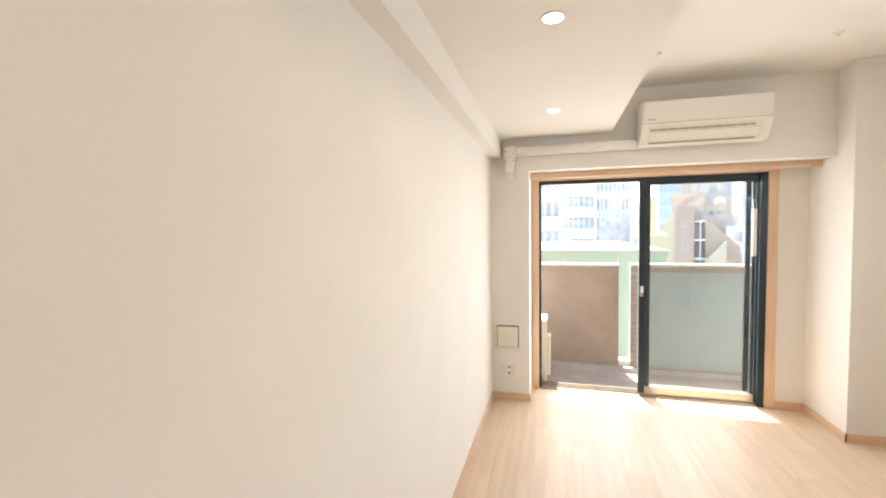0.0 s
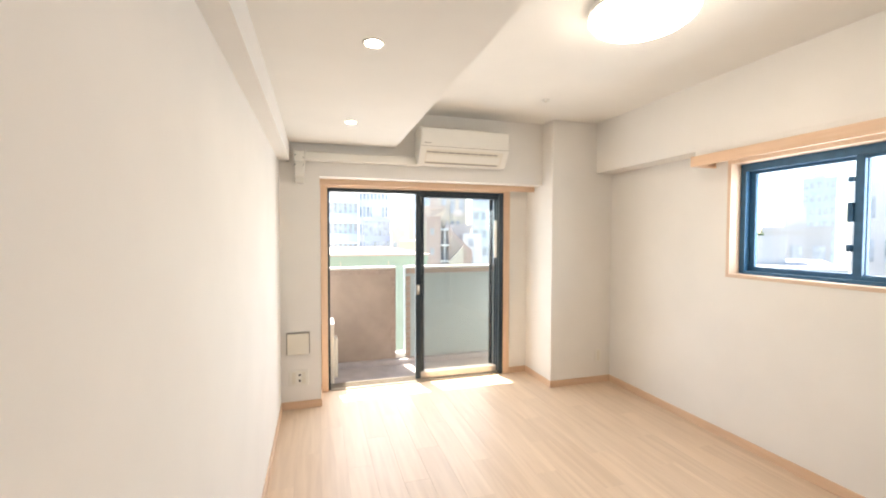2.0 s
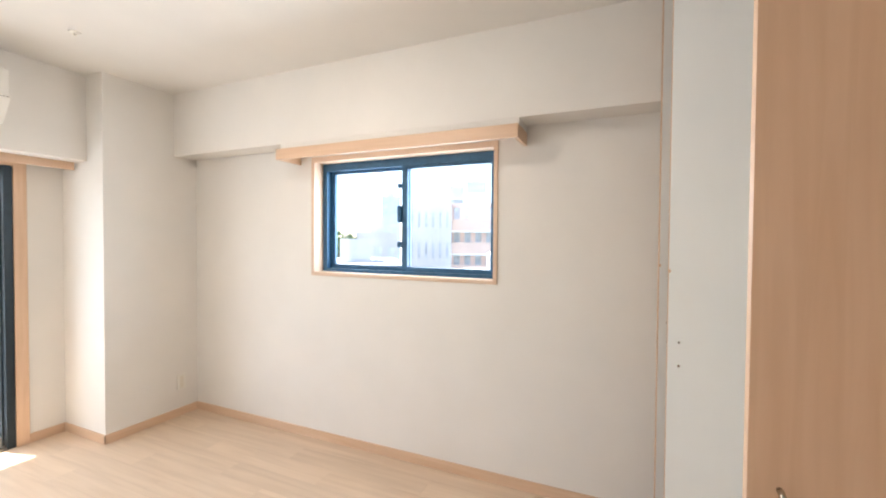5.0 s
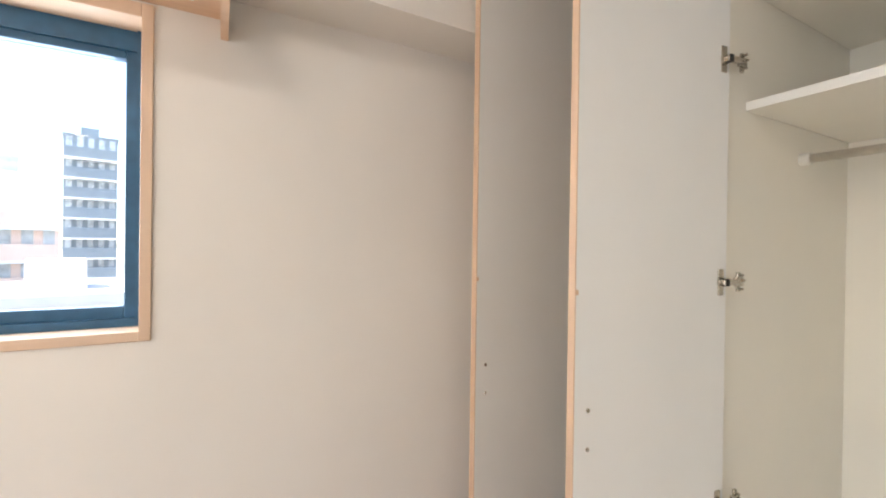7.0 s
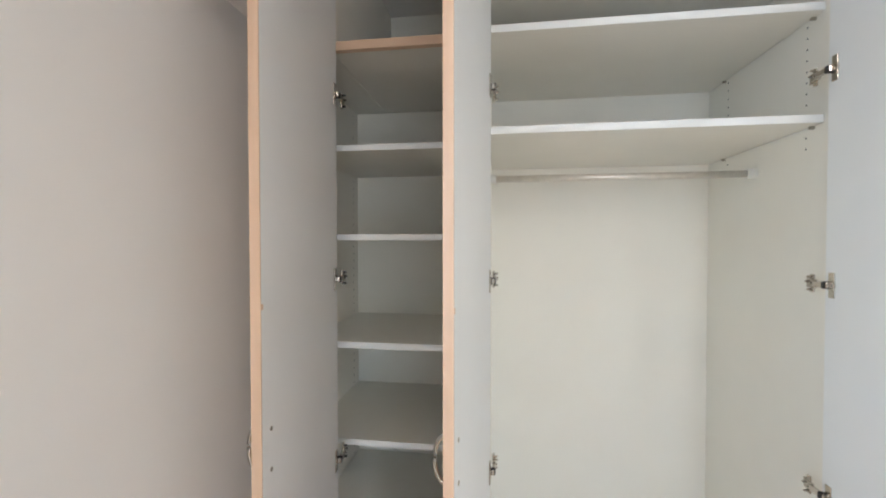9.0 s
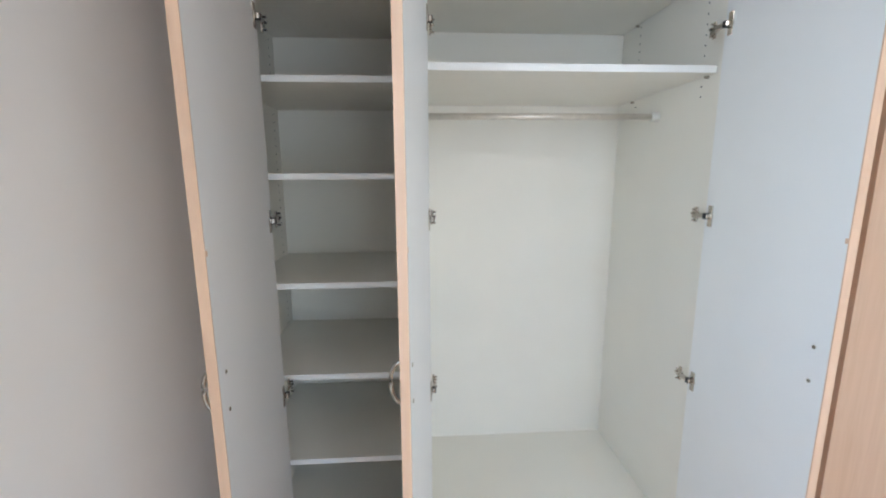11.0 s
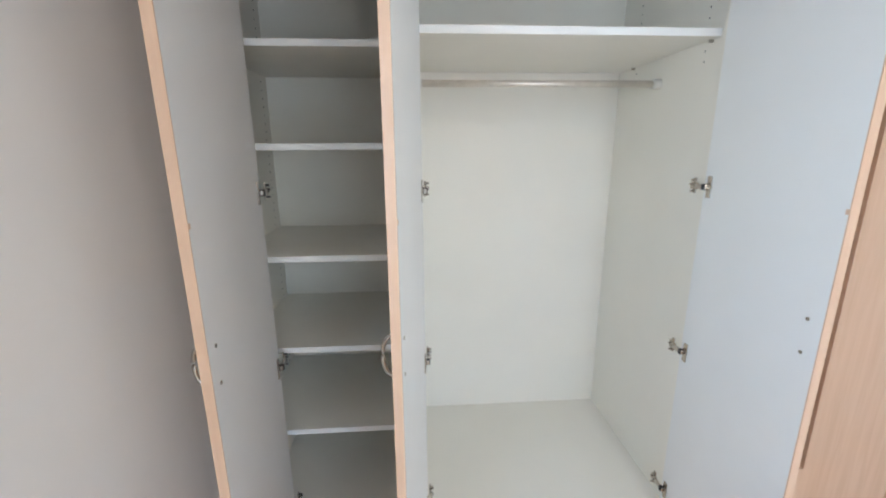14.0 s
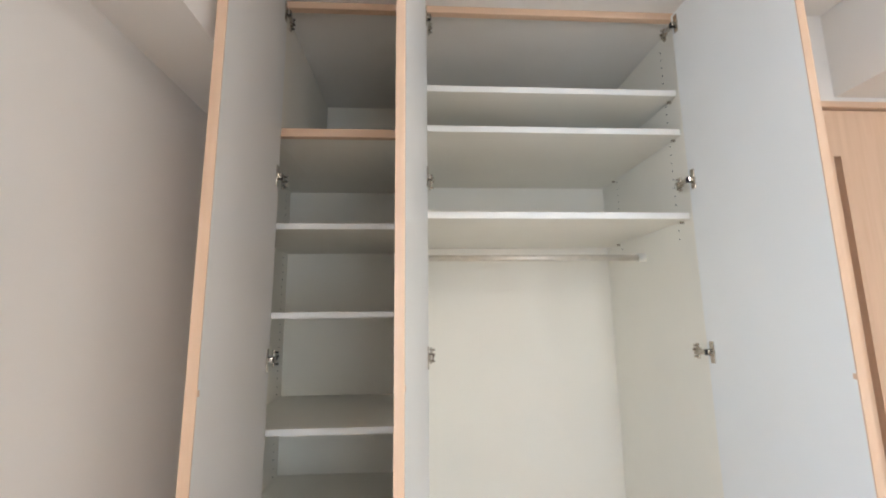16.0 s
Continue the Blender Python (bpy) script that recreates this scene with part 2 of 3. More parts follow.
# baseboards
BH, BT = 0.06, 0.009
base = [("x", XW, XST, YB - BT, YB), ("y", XST, XST + BT, YB - BT, YR), ("x", WX1 + 0.066, XC - BT, YR - BT, YR), ("y", XC - BT, XC, YC - BT, YR),
        ("x", XC - BT, XE, YC - BT, YC), ("y", XE - BT, XE, -0.70, YC - BT), ("y", XW, XW + BT, YS, YB - BT), ("x", XW + BT, DX0 - 0.026, YS, YS + BT)]
for d, x0, x1, y0, y1 in base:
    structure("baseboard", bx(x0, x1, y0, y1, 0, BH, bevel=0.0015), TRIM if d == "x" else TRIM_Y, "low oak-coloured baseboard", "baseboard")


# ---- balcony window ----
def sash(parent, x0, x1, y, z0, z1, material, g, name="sash"):
    s = part(name, bx(x0, x0 + 0.05, y, y + 0.03, z0, z1, bevel=0.003), material, parent)
    part("stile", bx(x1 - 0.05, x1, y, y + 0.03, z0, z1, bevel=0.003), material, s)
    part("rail", bx(x0 + 0.05, x1 - 0.05, y + 0.001, y + 0.029, z1 - 0.045, z1, bevel=0.003), material, s)
    part("rail", bx(x0 + 0.05, x1 - 0.05, y + 0.001, y + 0.029, z0, z0 + 0.06, bevel=0.003), SILVER if z0 < 0.1 else material, s)
    p = part("pane", bx(x0 + 0.045, x1 - 0.045, y + 0.012, y + 0.017, z0 + 0.05, z1 - 0.04), g, s)
    p.visible_shadow = False
    return s


w1 = tagged(new("window_1"), "open dark aluminium sliding balcony door with oak casing", "window", kind="structure")
part("casing", bx(WX0 - 0.058, WX0, YR - 0.012, YR + 0.12, 0.0, WT + 0.018, bevel=0.002), TRIM_Z, w1, "oak casing")
part("casing", bx(WX1, WX1 + 0.064, YR - 0.012, YR + 0.12, 0.0, WT + 0.018, bevel=0.002), TRIM_Z, w1, "oak casing")
part("casing", bx(WX0, WX1, YR - 0.012, YR + 0.12, WT - 0.002, WT + 0.018), TRIM, w1, "oak casing")
part("frame", bx(WX0, WX0 + 0.02, YR + 0.03, YR + 0.14, 0.0, WT - 0.003), ALU_DARK, w1)
part("frame", bx(WX1 - 0.045, WX1, YR + 0.0, YR + 0.14, 0.0, WT - 0.003, bevel=0.003), ALU_DARK, w1)
part("frame", bx(WX0 + 0.02, WX1 - 0.045, YR + 0.03, YR + 0.14, WT - 0.035, WT - 0.003), ALU_DARK, w1)
part("track", bx(WX0 + 0.02, WX1 - 0.045, YR + 0.0, YR + 0.16, -0.02, 0.012), SILVER, w1, "worn silver sill track")
for k in (0.035, 0.075, 0.115):
    part("track_rib", bx(WX0 + 0.02, WX1 - 0.045, YR + k, YR + k + 0.004, 0.012, 0.024), SILVER, w1)
sash(w1, 0.865, WX1 - 0.005, YR + 0.035, 0.02, WT - 0.02, ALU_DARK, GLASS2)
sash(w1, 0.91, WX1 - 0.01, YR + 0.08, 0.02, WT - 0.02, ALU_DARK, GLASS)
lk = part("latch", bx(0.872, 0.9, YR + 0.018, YR + 0.035, 0.84, 0.93, bevel=0.004), GREY, w1, "small grey crescent latch")
part("latch_lever", bx(0.88, 0.895, YR + 0.004, YR + 0.018, 0.875, 0.925, bevel=0.003), EDGE, lk)
part("bumper", bx(0.873, 0.893, YR + 0.02, YR + 0.035, 0.22, 0.26, bevel=0.003), HOLE, w1)
scr = part("insect_screen", bx(1.665, 1.70, YR + 0.125, YR + 0.14, 0.02, WT - 0.03), ALU_DARK, w1, "folded dark insect screen")
for k in range(26):
    part("screen_loop", bx(1.655, 1.667, YR + 0.118, YR + 0.126, 0.25 + k * 0.03, 0.262 + k * 0.03), HOLE, scr)
part("sticker", bx(1.672, 1.698, YR + 0.018, YR + 0.034, 1.18, 1.55), PLASTIC, w1, "white safety strip")

tagged(part("curtain_box", bx(XST + 0.002, XC - 0.012, 3.335, 3.357, HB - 0.052, HB - 0.001, bevel=0.002), TRIM), "long oak-coloured curtain board under the beam", "curtain board")

# ---- east window ----
w2 = tagged(new("window_2"), "small dark aluminium sliding window with oak casing", "window", kind="structure")
xo = XE - 0.008
part("casing", bx(xo, XE + 0.11, EY0 - 0.024, EY0, EZ0 - 0.024, EZ1 + 0.034, bevel=0.002), CASE_Z, w2)
part("casing", bx(xo, XE + 0.11, EY1, EY1 + 0.024, EZ0 - 0.024, EZ1 + 0.034, bevel=0.002), CASE_Z, w2)
part("casing", bx(xo + 0.001, XE + 0.11, EY0, EY1, EZ1, EZ1 + 0.034, bevel=0.002), CASE_Y, w2)
part("window_sill", bx(xo + 0.001, XE + 0.11, EY0, EY1, EZ0 - 0.024, EZ0, bevel=0.002), CASE_Y, w2)
fx = XE + 0.075
part("frame", bx(fx, fx + 0.1, EY0, EY0 + 0.02, EZ0, EZ1), ALU, w2)
part("frame", bx(fx + 0.008, fx + 0.1, EY1 - 0.036, EY1, EZ0, EZ1), ALU, w2)
part("frame", bx(fx + 0.008, fx + 0.1, EY0 + 0.02, EY1 - 0.036, EZ1 - 0.05, EZ1), ALU, w2)
part("frame", bx(fx, fx + 0.1, EY0 + 0.02, EY1 - 0.036, EZ0, EZ0 + 0.02), ALU, w2)


def sash_y(parent, y0, y1, x, z0, z1):
    s = part("sash", bx(x, x + 0.026, y0, y0 + 0.04, z0, z1, bevel=0.003), ALU, parent)
    part("stile", bx(x, x + 0.026, y1 - 0.04, y1, z0, z1, bevel=0.003), ALU, s)
    part("rail", bx(x + 0.001, x + 0.025, y0 + 0.04, y1 - 0.04, z1 - 0.03, z1, bevel=0.003), ALU, s)
    part("rail", bx(x + 0.001, x + 0.025, y0 + 0.04, y1 - 0.04, z0, z0 + 0.04, bevel=0.003), ALU, s)
    p = part("pane", bx(x + 0.01, x + 0.015, y0 + 0.035, y1 - 0.035, z0 + 0.03, z1 - 0.025), GLASS, s)
    p.visible_shadow = False


ym = 1.19
sash_y(w2, ym - 0.02, EY1 - 0.032, fx + 0.05, EZ0 + 0.01, EZ1 - 0.04)
sash_y(w2, EY0 + 0.005, ym + 0.02, fx + 0.015, EZ0 + 0.01, EZ1 - 0.04)
for z, h in ((1.70, 0.03), (1.48, 0.11), (1.32, 0.04)):
    part("latch", bx(fx - 0.002, fx + 0.05, ym + 0.02, ym + 0.045, z, z + h, bevel=0.006), ALU, w2)

# curtain board of the east window, a shallow box with end cheeks
cb = thing("curtain_board", (2.56, 1.18, 1.87), "shallow oak-coloured curtain box above the small window", "curtain board")


def rel(ob, parent):
    ob.parent = parent
    ob.matrix_parent_inverse = Matrix.Translation(-parent.location)
    return ob


rel(part("front_board", bx(2.452, 2.468, 0.39, 1.972, 1.881, 1.949, bevel=0.0015), TRIM_Y), cb)
rel(part("top_board", bx(2.468, XE, 0.39, 1.972, 1.931, 1.949), TRIM_Y), cb)
rel(part("end_board", bx(2.468, XE, 0.39, 0.408, 1.881, 1.931), TRIM_Y), cb)
rel(part("end_board", bx(2.468, XE, 1.954, 1.972, 1.881, 1.931), TRIM_Y), cb)
rail = rel(part("curtain_rail", bx(2.52, 2.54, 0.43, 1.93, 1.911, 1.931, bevel=0.002), PLASTIC), cb)
rail["label"] = "white curtain rail"
for k in range(7):
    rel(part("glider", bx(2.522, 2.538, 0.46 + k * 0.02 + (0.1 if k > 2 else 0), 0.472 + k * 0.02 + (0.1 if k > 2 else 0), 1.897, 1.911, bevel=0.002), PLASTIC), cb)

# ---- closet ----
closet = thing("closet_unit", (1.8, -1.05, 0.0), "built-in white melamine closet with open shelves", "closet")
CF = -0.70


def cp(name, bm, m, label="", parent=None, smooth=False):
    ob = part(name, bm, m, None, label, smooth)
    rel(ob, closet)
    return ob


cp("side_panel", bx(2.508, 2.528, CYB, CF, 1.972, H - 0.002), CARC)
cp("side_panel", bx(2.643, 2.663, CYB, CF - 0.03, 0.0, 1.972), CARC)
cp("back_panel", bx(2.075, 2.643, -1.355, -1.34, 0.0, 1.972), CARC)
cp("side_panel", bx(1.09, 1.11, CYB, CF, 0.0, H - 0.002), CARC)
cp("divider", bx(2.035, 2.075, CYB, CF, 0.0, H - 0.002), CARC)
cp("back_panel", bx(1.09, 2.664, CYB - 0.02, CYB, 0.0, H - 0.002), CARC)
cp("bottom_panel", bx(1.11, 2.035, CYB, CF - 0.05, 0.042, 0.06), CARC)
cp("bottom_panel", bx(2.075, 2.643, -1.34, CF - 0.05, 0.042, 0.06), CARC)
cp("filler", bx(2.50, XE - 0.001, CF - 0.03, CF - 0.004, 0.0, 1.965), MELA)
cp("top_rail", bx(1.11, 2.035, CF - 0.035, CF - 0.012, H - 0.026, H - 0.002), TRIM, "oak-coloured top rail")
cp("top_rail", bx(2.075, 2.508, CF - 0.035, CF - 0.012, H - 0.026, H - 0.002), TRIM, "oak-coloured top rail")
cp("fixed_shelf", bx(2.0755, 2.642, CYB + 0.001, CF - 0.031, 1.973, 1.99), SHELF)
cp("shelf_nosing", bx(2.0755, 2.5125, CF - 0.03, CF - 0.008, 1.966, 1.993, bevel=0.001), TRIM, "oak-coloured nosing")
cp("toe_kick", bx(1.10, 2.499, CF - 0.048, CF - 0.036, 0, 0.06, bevel=0.001), TRIM, "oak-coloured toe kick")
cp("toe_kick", bx(1.094, 1.11, CF - 0.003, CF + 0.04, 0, 0.07, bevel=0.001), TRIM_Y, "oak-coloured toe kick")
for z in (1.697, 1.41, 1.061, 0.744, 0.427):
    s = cp("shelf", bx(2.077, 2.641, -1.337, -0.793, z - 0.014, z + 0.005), SHELF)
    e = part("edge_band", bx(2.077, 2.641, -0.793, -0.791, z - 0.014, z + 0.005), EDGE)
    e.parent = s
for z in (2.20, 2.05, 1.742):
    s = cp("shelf", bx(1.112, 2.033, CYB + 0.003, -0.793, z - 0.022, z), SHELF)
    e = part("edge_band", bx(1.112, 2.033, -0.793, -0.791, z - 0.022, z), EDGE)
    e.parent = s
    for y in (-0.83, -1.3):
        p = part("shelf_pin", cyl(bmesh.new(), (1.11, y, z - 0.027), (1.122, y, z - 0.027), 0.005, 10), STEEL)
        p.parent = s
rod = cp("hanging_rod", cyl(bmesh.new(), (1.135, -1.10, 1.628), (2.02, -1.10, 1.628), 0.0125, 20), BRASS, "brushed metal hanging rod", smooth=True)
for x0, x1 in ((1.11, 1.14), (2.01, 2.035)):
    p = part("rod_socket", cyl(bmesh.new(), (x0, -1.10, 1.628), (x1, -1.10, 1.628), 0.018, 20), PLASTIC)
    p.parent = rod
# rows of pin holes
for x, nx, zr in ((1.1102, 1, (1.66, 2.40)), (2.6428, -1, (0.25, 1.95))):
    for y in (-0.86, -1.28):
        bm = bmesh.new()
        z = zr[0]
        while z < zr[1]:
            cyl(bm, (x, y, z), (x + nx * 0.0006, y, z), 0.0028, 8)
            z += 0.032
        tagged(cp("pin_holes", bm, HOLE), kind="stuff")

HZ = (2.375, 1.822, 1.281, 0.742, 0.2)


def closet_door(name, hinge, tip, side, label, zmax=H - 0.03, screw=STEEL):
    """side: +1 if the outer wooden face lies to the left of the way from hinge to tip."""
    hx, hy = hinge
    d = Vector((tip[0] - hx, tip[1] - hy, 0))
    n = d.length
    ang = math.degrees(math.atan2(d.y, d.x))
    door = thing(name, (hx, hy, 0), label, "closet door", "closet doors")
    door.rotation_euler = (0, 0, radians(ang))
    z0 = 0.03
    s = side
    t = 0.02
    part("panel", bx(0, n - 0.003, min(0, s * (t - 0.003)), max(0, s * (t - 0.003)), z0 + 0.002, zmax - 0.002), MELA, door, "white melamine inner face")
    part("outer_face", bx(0, n - 0.003, min(s * (t - 0.003), s * t), max(s * (t - 0.003), s * t), z0, zmax), TRIM_Z, door, "oak-grain outer face")
    part("edge_band", bx(n - 0.003, n, min(0, s * t), max(0, s * t), z0, zmax), TRIM_Z, door, "oak-coloured edge band")
    for k, z in enumerate((0.938, 1.02)):
        part("screw", cyl(bmesh.new(), (n - 0.038, -s * 0.0015, z), (n - 0.038, 0, z), 0.0045, 10), STEEL, door)
    pts = [(n - 0.038, s * (t + 0.026 * math.sin(math.pi * i / 14) ** 0.8), 0.979 + 0.046 * math.cos(math.pi * i / 14)) for i in range(15)]
    part("handle", tube(bmesh.new(), pts, 0.0045, 10), STEEL, door, "curved satin metal pull handle", True)
    part("cap", bx(n - 0.009, n - 0.0005, -s * 0.001 if s > 0 else 0, 0 if s > 0 else 0.001, 1.262, 1.273), TRIM_Z, door)
    for z in HZ:
        h = part("hinge", bx(0.012, 0.03, min(0, -s * 0.003), max(0, -s * 0.003), z - 0.032, z + 0.032, bevel=0.001), STEEL, door, "nickel concealed hinge")
        bm = cyl(bmesh.new(), (0.02, -s * 0.001, z), (0.02, -s * 0.005, z), 0.013, 16)
        part("cup", bm, STEEL, h)
        bm = bmesh.new()
        box(bm, -0.03, 0.022, min(-s * 0.004, -s * 0.014), max(-s * 0.004, -s * 0.014), z - 0.0075, z + 0.0075, bevel=0.003)
        part("arm", bm, CHROME, h)
        part("pivot", bx(0.006, 0.018, min(-s * 0.003, -s * 0.016), max(-s * 0.003, -s * 0.016), z - 0.009, z + 0.009, bevel=0.002), HOLE, h, "dark hinge pivot")
        bm = bmesh.new()
        box(bm, -0.052, -0.022, min(-s * 0.002, -s * 0.01), max(-s * 0.002, -s * 0.01), z - 0.012, z + 0.012, bevel=0.003)
        box(bm, -0.046, -0.034, min(-s * 0.0, -s * 0.006), max(-s * 0.0, -s * 0.006), z - 0.024, z + 0.024, bevel=0.002)
        part("mounting_plate", bm, STEEL, h)
        for dx, dz in ((-0.030, 0.0), (-0.046, 0.004), (-0.040, 0.017), (-0.040, -0.017)):
            part("hinge_screw", cyl(bmesh.new(), (dx, -s * 0.006, z + dz), (dx, -s * 0.0155, z + dz), 0.0032, 8), screw, h)
    return door


# narrow door: same hinges, their shaded look put into dark screw colour
closet_door("closet_door", (2.478, -0.69), (2.444, -0.236), -1, "narrow closet door standing open, white inside, oak grain outside", screw=HOLE)
closet_door("closet_door", (2.022, -0.69), (2.077, -0.24), -1, "middle closet door standing open, white inside, oak grain outside")
closet_door("closet_door", (1.172, -0.69), (1.165, -0.263), 1, "wide-side closet door standing open, white inside, oak grain outside")

# ---- wooden door in the south wall ----
d1 = tagged(new("door_1"), "closed oak-grain door with a long recessed pull", "door", kind="structure")
part("casing", bx(DX0 - 0.025, DX0, YS - 0.11, YS + 0.012, 0, DZ + 0.025, bevel=0.002), TRIM_Z, d1)
part("casing", bx(DX1, DX1 + 0.025, YS - 0.11, YS + 0.012, 0, DZ + 0.025, bevel=0.002), TRIM_Z, d1)
part("casing", bx(DX0, DX1, YS - 0.11, YS + 0.012, DZ + 0.003, DZ + 0.025, bevel=0.002), TRIM, d1)
SX0, SX1, SZ0, SZ1 = 0.602, 0.636, 0.218, 1.92
bm = bmesh.new()
for a in ((DX0 + 0.003, SX0, 0.008, DZ - 0.003), (SX1, DX1 - 0.003, 0.008, DZ - 0.003), (SX0, SX1, 0.008, SZ0), (SX0, SX1, SZ1, DZ - 0.003)):
    box(bm, a[0], a[1], YS - 0.05, YS - 0.003, a[2], a[3])
part("leaf", bm, TRIM_Z, d1)
pl = part("pull_recess", bx(SX0, SX1, YS - 0.06, YS - 0.048, SZ0, SZ1), TRIM_Z, d1, "long recessed pull")
part("pull_lip", bx(SX0, SX0 + 0.01, YS - 0.048, YS - 0.001, SZ0, SZ1), TRIM_Z, pl)
for k in range(4):
    part("screw", cyl(bmesh.new(), (SX0 + 0.02, YS - 0.0485, 0.45 + k * 0.42), (SX0 + 0.02, YS - 0.046, 0.45 + k * 0.42), 0.004, 10), HOLE, pl)

# ---- air conditioner ----
ac = thing("air_conditioner", (1.2, YB, 2.03), "white wall-mounted split air conditioner above the balcony door", "air conditioner")
AX0, AX1, AZ0, AZ1 = 0.78, 1.57, 2.0, 2.295


def acp(name, bm, m, label="", smooth=False):
    return rel(part(name, bm, m, None, label, smooth), ac)


bm = bmesh.new()
prof = [(YB, AZ0 + 0.03), (YB - 0.03, AZ0), (YB - 0.12, AZ0 + 0.004), (YB - 0.205, AZ0 + 0.12), (YB - 0.215, AZ0 + 0.14), (YB - 0.205, AZ1 - 0.02), (YB - 0.185, AZ1), (YB, AZ1)]
va = [bm.verts.new((AX0, y, z)) for y, z in prof]
vb = [bm.verts.new((AX1, y, z)) for y, z in prof]
for i in range(len(prof)):
    j = (i + 1) % len(prof)
    bm.faces.new((va[i], va[j], vb[j], vb[i]))
bm.faces.new(va[::-1]), bm.faces.new(vb)
bmesh.ops.recalc_face_normals(bm, faces=bm.faces)
acp("body", bm, PLASTIC)
acp("front_panel", bx(AX0 + 0.006, AX1 - 0.006, YB - 0.222, YB - 0.206, AZ0 + 0.142, AZ1 - 0.012, bevel=0.005), PLASTIC)
acp("panel_gap", bx(AX0 + 0.004, AX1 - 0.004, YB - 0.2135, YB - 0.18, AZ0 + 0.134, AZ0 + 0.141), GREY)


def slope_bar(u0, u1, t0, t1, x0, x1):
    """A bar lying on the sloping underside: u runs along the slope, t out from it."""
    a, b = Vector((0, YB - 0.12, AZ0 + 0.004)), Vector((0, YB - 0.205, AZ0 + 0.12))
    d, nn = (b - a), Vector((0, -0.807, -0.591))
    bm = bmesh.new()
    q = [a + d * u0 + nn * t0, a + d * u1 + nn * t0, a + d * u1 + nn * t1, a + d * u0 + nn * t1]
    f = [bm.verts.new((x0, v.y, v.z)) for v in q]
    g = [bm.verts.new((x1, v.y, v.z)) for v in q]
    for i in range(4):
        bm.faces.new((f[i], f[(i + 1) % 4], g[(i + 1) % 4], g[i]))
    bm.faces.new(f[::-1]), bm.faces.new(g)
    bmesh.ops.recalc_face_normals(bm, faces=bm.faces)
    return bm


acp("air_outlet", slope_bar(0.02, 0.95, 0.0, 0.002, AX0 + 0.05, AX1 - 0.05), CREAM)
acp("outlet_slot", slope_bar(0.74, 0.82, 0.002, 0.004, AX0 + 0.055, AX1 - 0.10), GREY)
acp("outlet_slot", slope_bar(0.06, 0.14, 0.002, 0.004, AX0 + 0.055, AX1 - 0.08), GREY)
acp("louvre", slope_bar(0.22, 0.66, 0.004, 0.010, AX0 + 0.06, AX1 - 0.07), PLASTIC)
for k in range(9):
    acp("vane", slope_bar(0.74, 0.82, 0.004, 0.007, AX0 + 0.09 + k * 0.07, AX0 + 0.096 + k * 0.07), CREAM)
acp("logo_bar", bx(AX0 + 0.03, AX0 + 0.085, YB - 0.2235, YB - 0.2215, AZ0 + 0.156, AZ0 + 0.162), GREY)
# pipe cover from the unit to the corner
duct = thing("pipe_cover", (0.3, YB, 2.0), "cream plastic pipe cover running along the beam", "pipe cover")
rel(part("cover", bx(-0.118, AX0 + 0.02, YB - 0.065, YB, 1.995, 2.065, bevel=0.01), PLASTIC), duct)
rel(part("elbow", bx(-0.205, -0.115, YB - 0.072, YB, 1.975, 2.072, bevel=0.012), PLASTIC), duct)
rel(part("cover", bx(-0.198, -0.122, YB - 0.066, YB, 1.86, 1.98, bevel=0.01), PLASTIC), duct)
rel(part("end_cap", bx(-0.192, -0.128, YB - 0.05, YB, 1.815, 1.862, bevel=0.012), PLASTIC), duct)
for x, z in ((-0.19, 2.03), (-0.19, 1.955), (-0.13, 1.955), (-0.13, 2.01)):
    rel(part("screw", cyl(bmesh.new(), (x, YB - 0.0665, z), (x, YB - 0.074, z), 0.004, 8), HOLE), duct)

# ---- wall fittings ----
inlet = thing("air_inlet", (-0.185, YB, 0.45), "square cream air vent cover on the wall", "vent")
rel(part("backing", bx(-0.275, -0.095, YB - 0.012, YB, 0.445, 0.622), GREY), inlet)
rel(part("cover", bx(-0.268, -0.102, YB - 0.032, YB - 0.012, 0.445, 0.612, bevel=0.006), CREAM), inlet)
outlet = thing("wall_outlet", (-0.18, YB, 0.19), "cream double wall socket plate", "socket")
rel(part("plate", bx(-0.258, -0.108, YB - 0.008, YB, 0.19, 0.312, bevel=0.003), PLASTIC), outlet)
for x in (-0.235, -0.16):
    rel(part("insert", bx(x, x + 0.03, YB - 0.011, YB - 0.008, 0.205, 0.297, bevel=0.001), CREAM), outlet)
for x, z in ((-0.175, 0.275), (-0.175, 0.228)):
    rel(part("socket_hole", cyl(bmesh.new(), (x, YB - 0.013, z), (x, YB - 0.008, z), 0.008, 12), HOLE), outlet)
sk = thing("wall_outlet", (2.53, YC, 0.2), "small cream socket plate on the column", "socket")
rel(part("plate", bx(2.495, 2.565, YC - 0.008, YC, 0.2, 0.32, bevel=0.003), PLASTIC), sk)
rel(part("insert", bx(2.517, 2.543, YC - 0.011, YC - 0.008, 0.215, 0.305, bevel=0.001), CREAM), sk)
sk = thing("floor_vent", (0.05, YS, 0.2), "small pale cover plate low on the wall", "cover plate")
rel(part("plate", bx(0.03, 0.15, YS, YS + 0.008, 0.19, 0.31, bevel=0.003), PLASTIC), sk)

